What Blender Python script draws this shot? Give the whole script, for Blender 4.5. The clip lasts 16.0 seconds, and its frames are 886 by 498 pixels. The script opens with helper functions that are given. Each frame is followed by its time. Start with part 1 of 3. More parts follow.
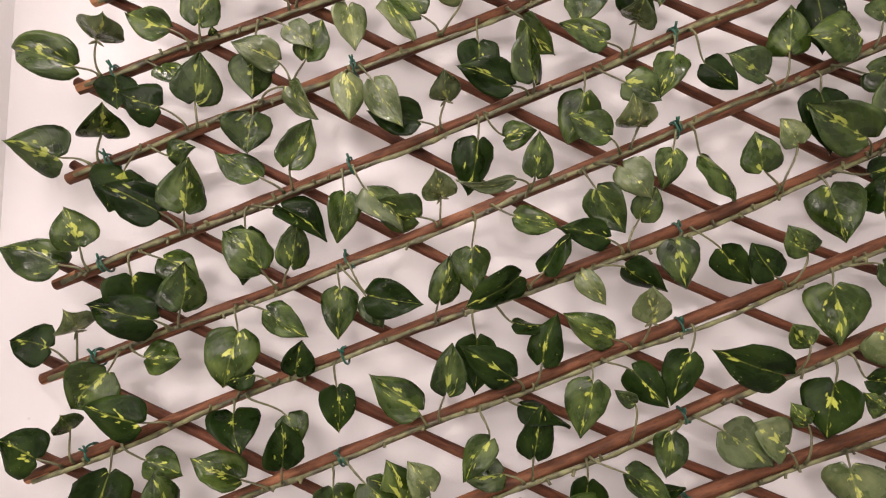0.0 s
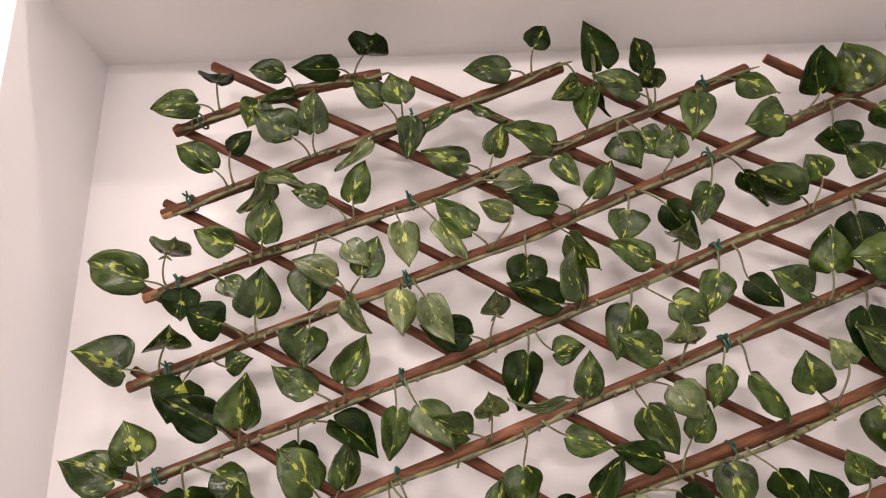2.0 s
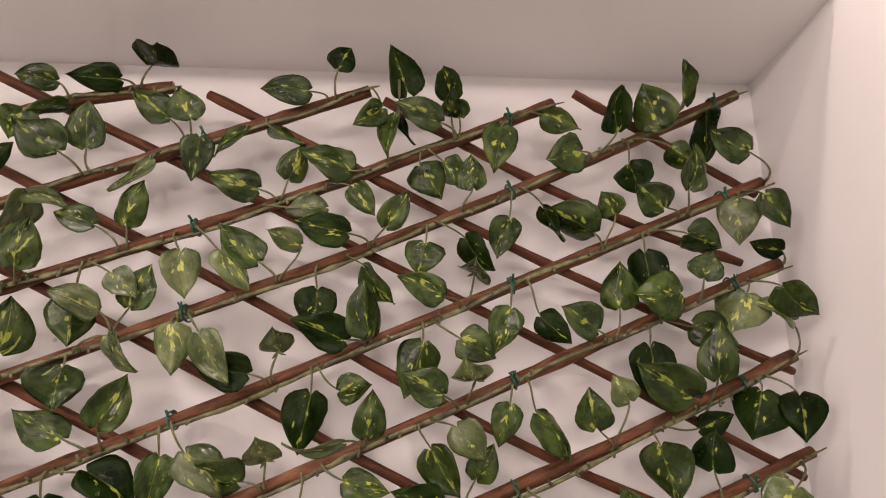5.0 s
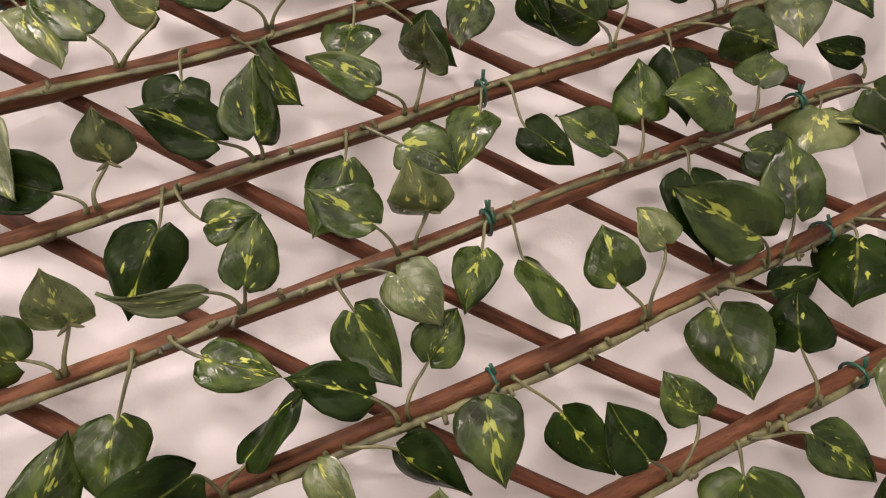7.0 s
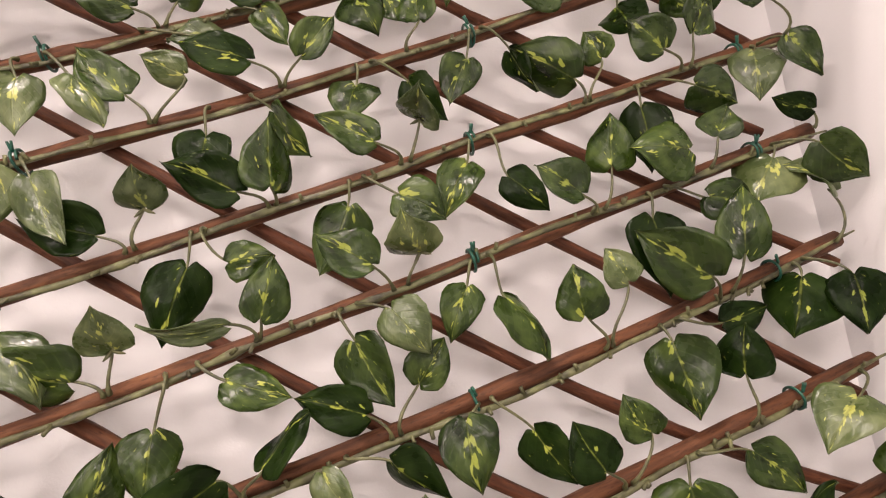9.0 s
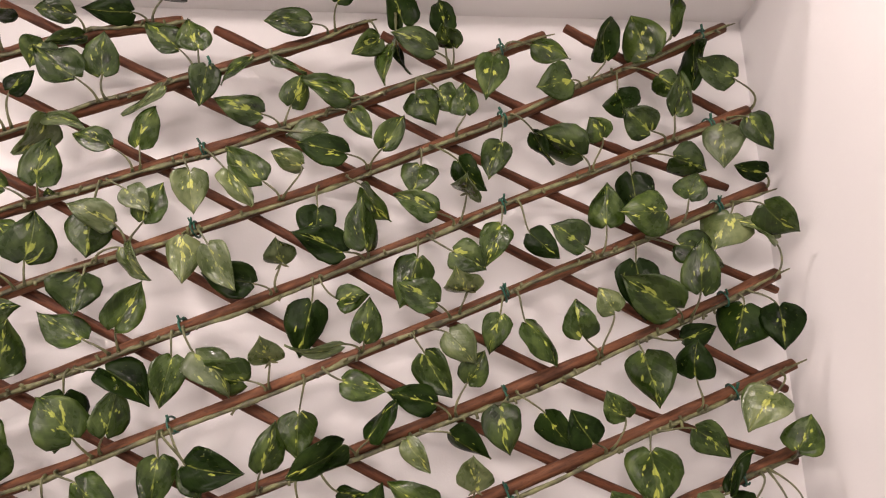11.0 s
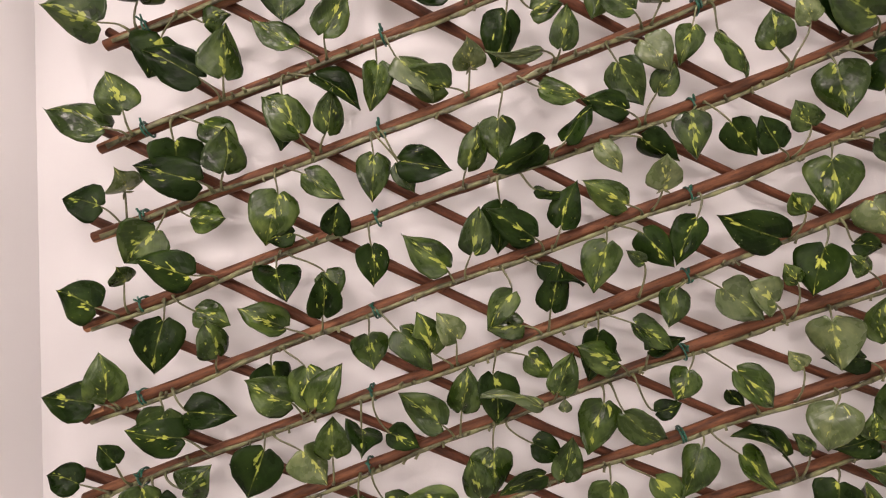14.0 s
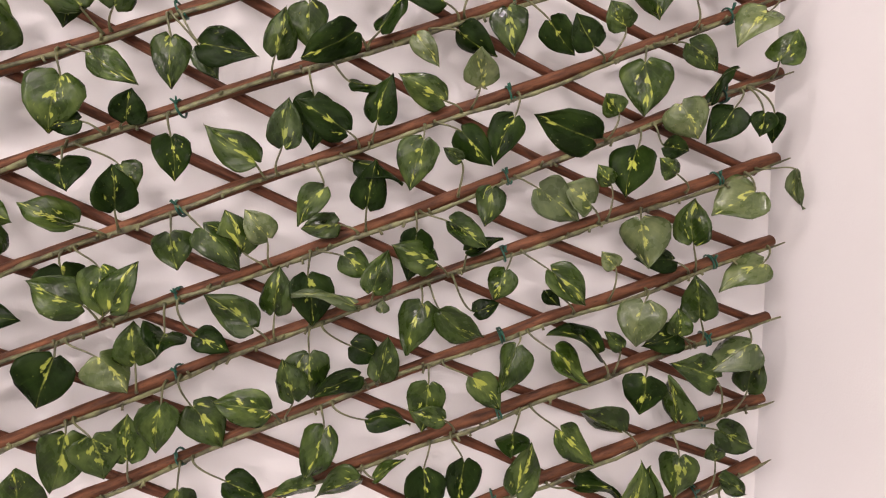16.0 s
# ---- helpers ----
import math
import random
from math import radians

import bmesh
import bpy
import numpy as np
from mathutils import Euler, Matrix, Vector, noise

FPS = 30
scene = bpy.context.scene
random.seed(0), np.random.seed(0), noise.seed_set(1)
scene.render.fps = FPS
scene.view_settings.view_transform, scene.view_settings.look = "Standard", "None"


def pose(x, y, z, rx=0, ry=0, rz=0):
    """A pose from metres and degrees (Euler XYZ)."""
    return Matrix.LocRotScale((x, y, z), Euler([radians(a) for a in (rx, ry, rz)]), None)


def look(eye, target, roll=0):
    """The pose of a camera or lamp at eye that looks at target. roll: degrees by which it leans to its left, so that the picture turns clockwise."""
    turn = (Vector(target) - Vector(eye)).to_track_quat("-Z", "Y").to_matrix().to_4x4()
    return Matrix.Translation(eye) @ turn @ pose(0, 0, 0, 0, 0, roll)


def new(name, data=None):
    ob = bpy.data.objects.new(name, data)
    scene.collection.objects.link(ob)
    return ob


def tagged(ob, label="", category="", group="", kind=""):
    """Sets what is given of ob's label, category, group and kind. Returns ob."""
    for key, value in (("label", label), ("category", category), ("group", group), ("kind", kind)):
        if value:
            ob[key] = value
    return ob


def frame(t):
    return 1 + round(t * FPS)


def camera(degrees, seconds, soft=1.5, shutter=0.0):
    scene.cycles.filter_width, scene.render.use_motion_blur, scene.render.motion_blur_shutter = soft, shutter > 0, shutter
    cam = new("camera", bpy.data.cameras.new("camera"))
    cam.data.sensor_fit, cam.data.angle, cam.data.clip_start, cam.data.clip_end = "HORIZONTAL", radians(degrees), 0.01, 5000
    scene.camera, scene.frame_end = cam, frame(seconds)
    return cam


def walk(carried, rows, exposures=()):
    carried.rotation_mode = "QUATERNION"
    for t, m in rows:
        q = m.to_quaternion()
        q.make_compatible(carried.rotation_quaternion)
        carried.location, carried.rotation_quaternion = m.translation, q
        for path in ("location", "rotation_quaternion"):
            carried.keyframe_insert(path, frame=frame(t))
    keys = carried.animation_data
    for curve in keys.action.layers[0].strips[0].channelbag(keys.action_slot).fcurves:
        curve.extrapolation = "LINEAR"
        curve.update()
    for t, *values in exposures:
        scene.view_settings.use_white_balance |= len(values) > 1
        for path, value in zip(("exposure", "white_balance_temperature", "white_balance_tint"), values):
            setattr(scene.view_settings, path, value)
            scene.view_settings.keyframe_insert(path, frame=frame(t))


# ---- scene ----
cam = camera(75.4, 16.0, soft=1.15)
PATH = [
    (0, (0.0303, 0.0527, 1.4919), (-0.0162, 2.0428, 1.6846), -0.68),
    (0.5, (0.0201, 0.0401, 1.5359), (-0.0286, 2.0204, 1.8113), -0.87),
    (1, (0.0099, 0.0248, 1.5765), (-0.0525, 1.9943, 1.9185), -0.76),
    (1.5, (0.0039, 0.0149, 1.6149), (-0.0987, 1.9751, 1.9987), -0.62),
    (2, (-0.0045, 0.0130, 1.6426), (-0.1075, 1.9590, 2.0928), -0.14),
    (2.5, (-0.0002, 0.0124, 1.6734), (-0.0786, 1.9463, 2.1771), -0.24),
    (3, (0.0139, 0.0102, 1.6944), (-0.0425, 1.9373, 2.2264), -0.06),
    (3.5, (0.0359, 0.0115, 1.7001), (0.0505, 1.9388, 2.2341), 0.34),
    (4, (0.0762, 0.0063, 1.7022), (0.1441, 1.9304, 2.2438), -0.11),
    (4.5, (0.1099, 0.0121, 1.6957), (0.2441, 1.9365, 2.2237), -0.45),
    (5, (0.1451, 0.0362, 1.6743), (0.3073, 1.9717, 2.1512), -0.72),
    (7.5, (0.1975, 0.3269, 1.5206), (0.4405, 2.1989, 2.1815), -1.97),
    (8, (0.1985, 0.3245, 1.5245), (0.4496, 2.1995, 2.1735), -1.68),
    (8.5, (0.2021, 0.2937, 1.5309), (0.4419, 2.1733, 2.1710), -1.61),
    (11, (0.1669, 0.0214, 1.5832), (0.2790, 1.9663, 2.0357), -0.61),
    (11.5, (0.1172, 0.0142, 1.5439), (0.2355, 1.9839, 1.8704), -0.58),
    (12, (0.0802, 0.0038, 1.5085), (0.1279, 1.9886, 1.7506), -0.95),
    (12.5, (0.0313, -0.0064, 1.4989), (-0.0278, 1.9849, 1.6756), -0.72),
    (13, (-0.0038, -0.0047, 1.4788), (-0.1192, 1.9890, 1.5871), -1.03),
    (13.5, (-0.0230, 0.0064, 1.4438), (-0.1149, 2.0043, 1.4585), -0.10),
    (14, (-0.0144, 0.0113, 1.4182), (-0.0199, 2.0107, 1.3707), -0.06),
    (14.5, (0.0207, 0.0091, 1.3953), (0.0910, 2.0063, 1.3157), -0.27),
    (15, (0.0582, 0.0116, 1.3785), (0.1925, 2.0034, 1.2574), 0.27),
    (15.5, (0.0856, 0.0166, 1.3448), (0.2594, 2.0025, 1.1835), 0.40),
    (16, (0.1169, 0.0211, 1.3363), (0.3538, 2.0011, 1.1835), 0.54),
]
walk(cam, [(t, look(eye, target, roll)) for t, eye, target, roll in PATH], exposures=[(0.0, 0.36, 6500, 10), (0.5, 0.28, 6520, 10), (2.0, 0.20, 6650, 10), (3.0, 0.11, 6850, 11), (3.5, -0.13, 7000, 12), (4.0, -0.33, 7300, 12), (5.0, -0.15, 7000, 12), (8.0, 0.42, 6800, 10), (11.0, 0.21, 6700, 10), (12.0, 0.24, 6620, 10), (13.0, 0.30, 6430, 10), (14.0, 0.33, 6600, 10), (15.0, 0.40, 6450, 10), (16.0, 0.36, 6400, 10)])

# ---- light: two ceiling downlights over the niche, added fill lamps, white room round it ----
world = bpy.data.worlds.new("room_air")
world.use_nodes = True
world.node_tree.nodes["Background"].inputs["Color"].default_value = (1.0, 0.93, 0.9, 1)
world.node_tree.nodes["Background"].inputs["Strength"].default_value = 0.0
scene.world = world


def downlight_lamp(x, y, z, watts, size):
    data = bpy.data.lights.new("downlight_lamp", "AREA")
    data.shape, data.size, data.energy, data.color = "DISK", size, watts, LAMP_COLOUR
    ob = new("downlight_lamp", data)
    ob.matrix_world = pose(x, y, z)
    return ob


LAMP_COLOUR = (1.0, 0.855, 0.835)
ROOM_TOP = 2.95
# the third, well back from the niche, is an added fill
LAMPS = [(-0.2, 0.22, 9.0), (-0.1, -0.34, 8.4), (-0.9, -1.1, 10.0)]
for lx, ly, watts in LAMPS:
    downlight_lamp(lx, ly, ROOM_TOP - 0.03, watts, 0.12)

# two added fill lamps, high on the side wall and rear wall behind the camera
def fill_lamp(eye, target, watts):
    data = bpy.data.lights.new("room_fill_lamp", "AREA")
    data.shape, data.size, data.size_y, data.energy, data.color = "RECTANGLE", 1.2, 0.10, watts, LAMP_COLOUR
    new("room_fill_lamp", data).matrix_world = look(eye, target)


FILLS = [((-1.74, -1.15, 2.3), (0.0, 0.7, 1.5)), ((-0.2, -2.32, 2.3), (0.1, 0.7, 1.5))]
fill_lamp(*FILLS[0], 35.0)
fill_lamp(*FILLS[1], 20.0)


# ---- materials ----
def material(name):
    m = bpy.data.materials.new(name)
    m.use_nodes = True
    n, l = m.node_tree.nodes, m.node_tree.links
    return m, n, l, n["Principled BSDF"]


def add(n, kind, **values):
    node = n.new(kind)
    for key, value in values.items():
        node.inputs[key.replace("_", " ")].default_value = value
    return node


def ramp(n, l, source, stops):
    r = n.new("ShaderNodeValToRGB")
    while len(r.color_ramp.elements) < len(stops):
        r.color_ramp.elements.new(0.5)
    for e, (p, c) in zip(r.color_ramp.elements, stops):
        e.position, e.color = p, (*c, 1) if len(c) == 3 else c
    l.new(source, r.inputs["Fac"])
    return r.outputs["Color"]


def mixed(n, l, fac, a, b, mode="MIX"):
    m = n.new("ShaderNodeMix")
    m.data_type, m.blend_type = "RGBA", mode
    for socket, value in ((m.inputs["Factor"], fac), (m.inputs["A"], a), (m.inputs["B"], b)):
        if hasattr(value, "is_linked"):
            l.new(value, socket)
        elif isinstance(value, (int, float)):
            socket.default_value = value
        else:
            socket.default_value = (*value, 1)
    return m.outputs["Result"]


def maths(n, l, op, a, b=0.0, c=0.0):
    m = n.new("ShaderNodeMath")
    m.operation = op
    for socket, value in zip(m.inputs, (a, b, c)):
        if hasattr(value, "is_linked"):
            l.new(value, socket)
        else:
            socket.default_value = value
    return m.outputs[0]


def bump(n, l, bsdf, height, strength, distance):
    b = n.new("ShaderNodeBump")
    b.inputs["Strength"].default_value, b.inputs["Distance"].default_value = strength, distance
    l.new(height, b.inputs["Height"])
    l.new(b.outputs["Normal"], bsdf.inputs["Normal"])


def paint(name, base, rough=0.6):
    """Emulsion paint on plaster: faint roller texture, cloudy patches, a few specks."""
    m, n, l, b = material(name)
    where = n.new("ShaderNodeTexCoord").outputs["Object"]
    cloud, grain, speck = add(n, "ShaderNodeTexNoise", Scale=3.0, Detail=4.0), add(n, "ShaderNodeTexNoise", Scale=420.0, Detail=2.0), add(n, "ShaderNodeTexVoronoi", Scale=5.5)
    for t in (cloud, grain, speck):
        l.new(where, t.inputs["Vector"])
    tone = ramp(n, l, cloud.outputs["Fac"], [(0.3, [v * 0.94 for v in base]), (0.7, base)])
    dot = ramp(n, l, speck.outputs["Distance"], [(0.012, (1, 1, 1)), (0.02, (0, 0, 0))])
    l.new(mixed(n, l, dot, tone, [v * 0.6 for v in base]), b.inputs["Base Color"])
    b.inputs["Roughness"].default_value = rough
    bump(n, l, b, grain.outputs["Fac"], 0.25, 0.0006)
    return m


def bark(name, dark, light, scale=1.0):
    """Stripped willow: lengthwise streaks, knots and paler rubbed patches. UV: x round, y along in metres."""
    m, n, l, b = material(name)
    uv = n.new("ShaderNodeUVMap").outputs["UV"]
    rnd = n.new("ShaderNodeObjectInfo").outputs["Random"]
    shift = n.new("ShaderNodeCombineXYZ")
    l.new(maths(n, l, "MULTIPLY", rnd, 60.0), shift.inputs["Z"])
    moved = n.new("ShaderNodeVectorMath")
    l.new(uv, moved.inputs[0]), l.new(shift.outputs[0], moved.inputs[1])
    def noise_at(sx, sy, detail):
        mp = n.new("ShaderNodeMapping")
        mp.inputs["Scale"].default_value = (sx, sy, 1)
        l.new(moved.outputs[0], mp.inputs["Vector"])
        t = add(n, "ShaderNodeTexNoise", Scale=1.0, Detail=detail)
        l.new(mp.outputs[0], t.inputs["Vector"])
        return t.outputs["Fac"]
    streak, patch, fine = noise_at(9, 26, 6.0), noise_at(2, 11, 3.0), noise_at(34, 150, 4.0)
    body = ramp(n, l, streak, [(0.28, dark), (0.5, [(a + c) / 2 for a, c in zip(dark, light)]), (0.72, light)])
    worn = ramp(n, l, patch, [(0.6, (0, 0, 0)), (0.74, (1, 1, 1))])
    body = mixed(n, l, maths(n, l, "MULTIPLY", worn, 0.55), body, (0.29, 0.135, 0.066))
    spots = ramp(n, l, fine, [(0.3, (0.45, 0.45, 0.45)), (0.45, (1, 1, 1))])
    l.new(mixed(n, l, 0.8, body, spots, "MULTIPLY"), b.inputs["Base Color"])
    b.inputs["Roughness"].default_value = 0.6
    b.inputs["Specular IOR Level"].default_value = 0.2
    bump(n, l, b, mixed(n, l, 0.5, streak, fine), 0.7, 0.0012)
    return m


def leaf_print(name, deep, mid, frost, vein, amount, rough, gloss=0.3):
    """Printed cloth leaf: mottled greens, yellow flashes along the midrib and side veins. UV: x across, y along."""
    m, n, l, b = material(name)
    uv = n.new("ShaderNodeUVMap").outputs["UV"]
    rnd = n.new("ShaderNodeObjectInfo").outputs["Random"]
    split = n.new("ShaderNodeSeparateXYZ")
    l.new(uv, split.inputs[0])
    x = maths(n, l, "MULTIPLY_ADD", split.outputs["X"], 2.0, -1.0)
    far = maths(n, l, "ABSOLUTE", x)
    y = split.outputs["Y"]
    along = maths(n, l, "SUBTRACT", y, maths(n, l, "MULTIPLY", far, 0.45))
    seed = maths(n, l, "MULTIPLY", rnd, 91.0)
    def noise_at(vx, vy, detail, rough_=0.55):
        c = n.new("ShaderNodeCombineXYZ")
        l.new(vx, c.inputs["X"]), l.new(vy, c.inputs["Y"]), l.new(seed, c.inputs["Z"])
        t = add(n, "ShaderNodeTexNoise", Scale=1.0, Detail=detail, Roughness=rough_)
        l.new(c.outputs[0], t.inputs["Vector"])
        return t.outputs["Fac"]
    mul = lambda v, k: maths(n, l, "MULTIPLY", v, k)
    clouds = noise_at(mul(x, 1.3), mul(y, 2.2), 3.0)
    fibres = noise_at(mul(x, 3.0), mul(along, 16.0), 3.0)
    flash = noise_at(mul(x, 3.4), mul(maths(n, l, "SUBTRACT", y, mul(far, 0.5)), 5.2), 2.5, 0.5)
    dots = noise_at(mul(x, 9.0), mul(along, 12.0), 2.0)
    body = ramp(n, l, clouds, [(0.28, deep), (0.52, mid), (0.76, frost)])
    wave = maths(n, l, "SINE", mul(along, 21.0))
    ridge = maths(n, l, "POWER", maths(n, l, "ABSOLUTE", wave), 26.0)
    body = mixed(n, l, maths(n, l, "MULTIPLY", mul(ridge, 0.3), clouds), body, frost)
    body = mixed(n, l, 0.06, body, ramp(n, l, fibres, [(0.35, [v * 0.7 for v in deep]), (0.7, mid)]))
    # midrib flash: strongest on the rib, breaking up outwards
    near = maths(n, l, "SUBTRACT", 0.125, mul(far, 0.26))
    rib = ramp(n, l, maths(n, l, "ADD", flash, near), [(0.645 - amount, (0, 0, 0)), (0.685 - amount, (1, 1, 1))])
    spots = ramp(n, l, dots, [(0.715, (0, 0, 0)), (0.74, (1, 1, 1))])
    yellow = mixed(n, l, flash, [v * 0.8 for v in vein], vein)
    body = mixed(n, l, mul(spots, 0.3), body, yellow)
    body = mixed(n, l, rib, body, yellow)
    body = mixed(n, l, 1.0, body, ramp(n, l, rnd, [(0.0, (0.72, 0.74, 0.72)), (1.0, (1.34, 1.27, 1.2))]), "MULTIPLY")
    line = ramp(n, l, far, [(0.016, (1, 1, 1)), (0.042, (0, 0, 0))])
    body = mixed(n, l, maths(n, l, "MULTIPLY", line, ramp(n, l, flash, [(0.42, (0, 0, 0)), (0.56, (0.5, 0.5, 0.5))])), body, yellow)
    body = mixed(n, l, mul(line, 0.25), body, [a * 0.5 + c * 0.3 for a, c in zip(mid, vein)])
    l.new(body, b.inputs["Base Color"])
    l.new(ramp(n, l, clouds, [(0.3, [rough - 0.06] * 3), (0.7, [rough + 0.1] * 3)]), b.inputs["Roughness"])
    b.inputs["Specular IOR Level"].default_value = gloss
    # pressed side veins
    height = maths(n, l, "ADD", mul(ridge, -0.09), mul(fibres, 0.012))
    crease = noise_at(mul(x, 1.7), mul(y, 3.2), 1.5, 0.4)
    folds = noise_at(mul(x, 4.0), mul(y, 6.5), 1.0, 0.4)
    height = maths(n, l, "ADD", maths(n, l, "ADD", height, mul(crease, 3.6)), mul(folds, 0.8))
    bump(n, l, b, maths(n, l, "ADD", height, mul(line, -0.5)), 0.55, 0.0012)
    return m


def plastic(name, a, c, rough=0.45, scale=130.0):
    m, n, l, b = material(name)
    where = n.new("ShaderNodeTexCoord").outputs["Object"]
    t = add(n, "ShaderNodeTexNoise", Scale=scale, Detail=5.0)
    l.new(where, t.inputs["Vector"])
    l.new(ramp(n, l, t.outputs["Fac"], [(0.35, a), (0.65, c)]), b.inputs["Base Color"])
    b.inputs["Roughness"].default_value = rough
    bump(n, l, b, t.outputs["Fac"], 0.3, 0.0008)
    return m


WALL = paint("white_wall_paint", (0.80, 0.79, 0.785))
FLOOR = paint("pale_floor", (0.5, 0.46, 0.42), 0.4)
BARK = bark("willow_bark", (0.040, 0.0155, 0.0078), (0.165, 0.066, 0.0295))
BARK_THIN = bark("willow_bark_thin", (0.040, 0.014, 0.007), (0.142, 0.050, 0.0235))
CUT = bark("cut_willow", (0.30, 0.13, 0.06), (0.5, 0.27, 0.13))
YELLOW = (0.26, 0.305, 0.055)
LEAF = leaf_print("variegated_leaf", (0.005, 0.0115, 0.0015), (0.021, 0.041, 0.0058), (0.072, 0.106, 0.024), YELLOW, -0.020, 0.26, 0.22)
# deeper green copy; shade on the darker leaves is put into its colour
LEAF_SHADED = leaf_print("deep_shaded_leaf", (0.0024, 0.0072, 0.0010), (0.0075, 0.0172, 0.0026), (0.020, 0.038, 0.0070), YELLOW, -0.056, 0.28, 0.07)
# paler copy; sheen on the brighter leaves is put into its colour
LEAF_SHEEN = leaf_print("pale_sheen_leaf", (0.026, 0.044, 0.011), (0.062, 0.088, 0.030), (0.135, 0.165, 0.075), (0.31, 0.345, 0.09), -0.018, 0.27, 0.40)
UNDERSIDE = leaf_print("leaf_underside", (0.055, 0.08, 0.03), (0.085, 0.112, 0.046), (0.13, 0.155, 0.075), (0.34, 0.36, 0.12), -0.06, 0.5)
STALK = plastic("leaf_stalk_plastic", (0.05, 0.052, 0.02), (0.125, 0.128, 0.052))
STEM = plastic("vine_stem_plastic", (0.040, 0.036, 0.015), (0.155, 0.16, 0.066), 0.5, 75.0)
TIE = plastic("green_wire", (0.003, 0.045, 0.028), (0.008, 0.095, 0.058), 0.4)
LAMP_RIM = plastic("white_lamp_rim", (0.7, 0.7, 0.7), (0.8, 0.8, 0.8))


# ---- building helpers ----
def part(name, bm, mats, parent=None, label="", smooth=True):
    data = bpy.data.meshes.new(name)
    bm.to_mesh(data)
    bm.free()
    for m in mats if isinstance(mats, (list, tuple)) else [mats]:
        data.materials.append(m)
    if smooth:
        data.shade_smooth()
    ob = new(name, data)
    if parent:
        ob.parent = parent
    if label:
        ob["label"] = label
    return ob


def box(bm, x0, x1, y0, y1, z0, z1):
    made = bmesh.ops.create_cube(bm, size=1.0)
    for v in made["verts"]:
        v.co = Vector(((x0 + x1) / 2 + v.co.x * (x1 - x0), (y0 + y1) / 2 + v.co.y * (y1 - y0), (z0 + z1) / 2 + v.co.z * (z1 - z0)))
    return made["verts"]


def slab(name, label, category, *extent, mat=None, bevel=0.0):
    bm = bmesh.new()
    box(bm, *extent)
    if bevel:
        bmesh.ops.bevel(bm, geom=bm.edges[:], offset=bevel, segments=2, affect="EDGES")
    return tagged(part(name, bm, mat or WALL, smooth=False), label, category, kind="structure")


def tube(bm, points, radii, sides=8, caps=(0, 0), lumps=0.0, rng=None):
    """A round bar along points, with UVs in turns and metres; the end caps take the material caps."""
    uvs = bm.loops.layers.uv.verify()
    rings, along, total = [], [], 0.0
    ahead0 = (points[1] - points[0]).normalized()
    side = ahead0.orthogonal().normalized()
    for i, p in enumerate(points):
        ahead = (points[min(i + 1, len(points) - 1)] - points[max(i - 1, 0)]).normalized()
        side = (side - ahead * side.dot(ahead)).normalized()
        up = ahead.cross(side)
        if i:
            total += (p - points[i - 1]).length
        along.append(total)
        ring = []
        for k in range(sides):
            a = 2 * math.pi * k / sides
            r = radii[i] * (1 + (rng.uniform(-lumps, lumps) if rng else 0))
            ring.append(bm.verts.new(p + (side * math.cos(a) + up * math.sin(a)) * r))
        rings.append(ring)
    for i in range(len(rings) - 1):
        for k in range(sides):
            f = bm.faces.new((rings[i][k], rings[i][(k + 1) % sides], rings[i + 1][(k + 1) % sides], rings[i + 1][k]))
            for loop, (kk, ii) in zip(f.loops, ((k, i), (k + 1, i), (k + 1, i + 1), (k, i + 1))):
                loop[uvs].uv = (kk / sides, along[ii])
    for ring, index in ((rings[0][::-1], caps[0]), (rings[-1], caps[1])):
        f = bm.faces.new(ring)
        f.material_index = index
        for loop in f.loops:
            loop[uvs].uv = (loop.vert.co.x * 40, loop.vert.co.z * 2)
    return rings


# ---- room and niche ----
XL, XR, YF, YB, ZS, ZB = -0.535, 0.650, 0.548, 0.745, 2.096, 0.862
T = 0.3
XS = XR - 0.022  # the room's side wall, level with the niche's front
slab("wall_back", "white painted back wall of the recessed niche", "wall", XL - T, XR + T, YB, YB + 0.12, ZB - 0.1, ZS + 0.1)
other = slab("wall_niche_side_1", "white painted side wall of the recessed niche", "wall", XL - T, XL, YF, YB, ZB, ZS)
side = slab("wall_niche_side_2", "white painted side wall of the recessed niche", "wall", XR, XR + T, YF, YB, ZB, ZS)
for v in side.data.vertices:  # this side is a little out of square
    if v.co.x < XR + 0.1 and v.co.y < YF + 0.01:
        v.co.x = XS
for v in other.data.vertices:
    if v.co.x > XL - 0.1 and v.co.y < YF + 0.01:
        v.co.x += 0.026
slab("niche_soffit", "white painted wall above the niche with its flat underside", "wall", -1.8, XR + T, YF, YB, ZS, ROOM_TOP)
slab("niche_sill", "white painted sill of the recessed niche", "wall", -1.8, XR + T, YF, YB, 0.0, ZB)
slab("wall_front", "white painted wall beside the niche", "wall", -1.8, XL - T, YF, YB, ZB, ZS)
slab("wall_side_1", "white painted side wall of the room", "wall", -1.95, -1.8, -2.4, YB, 0.0, ROOM_TOP)
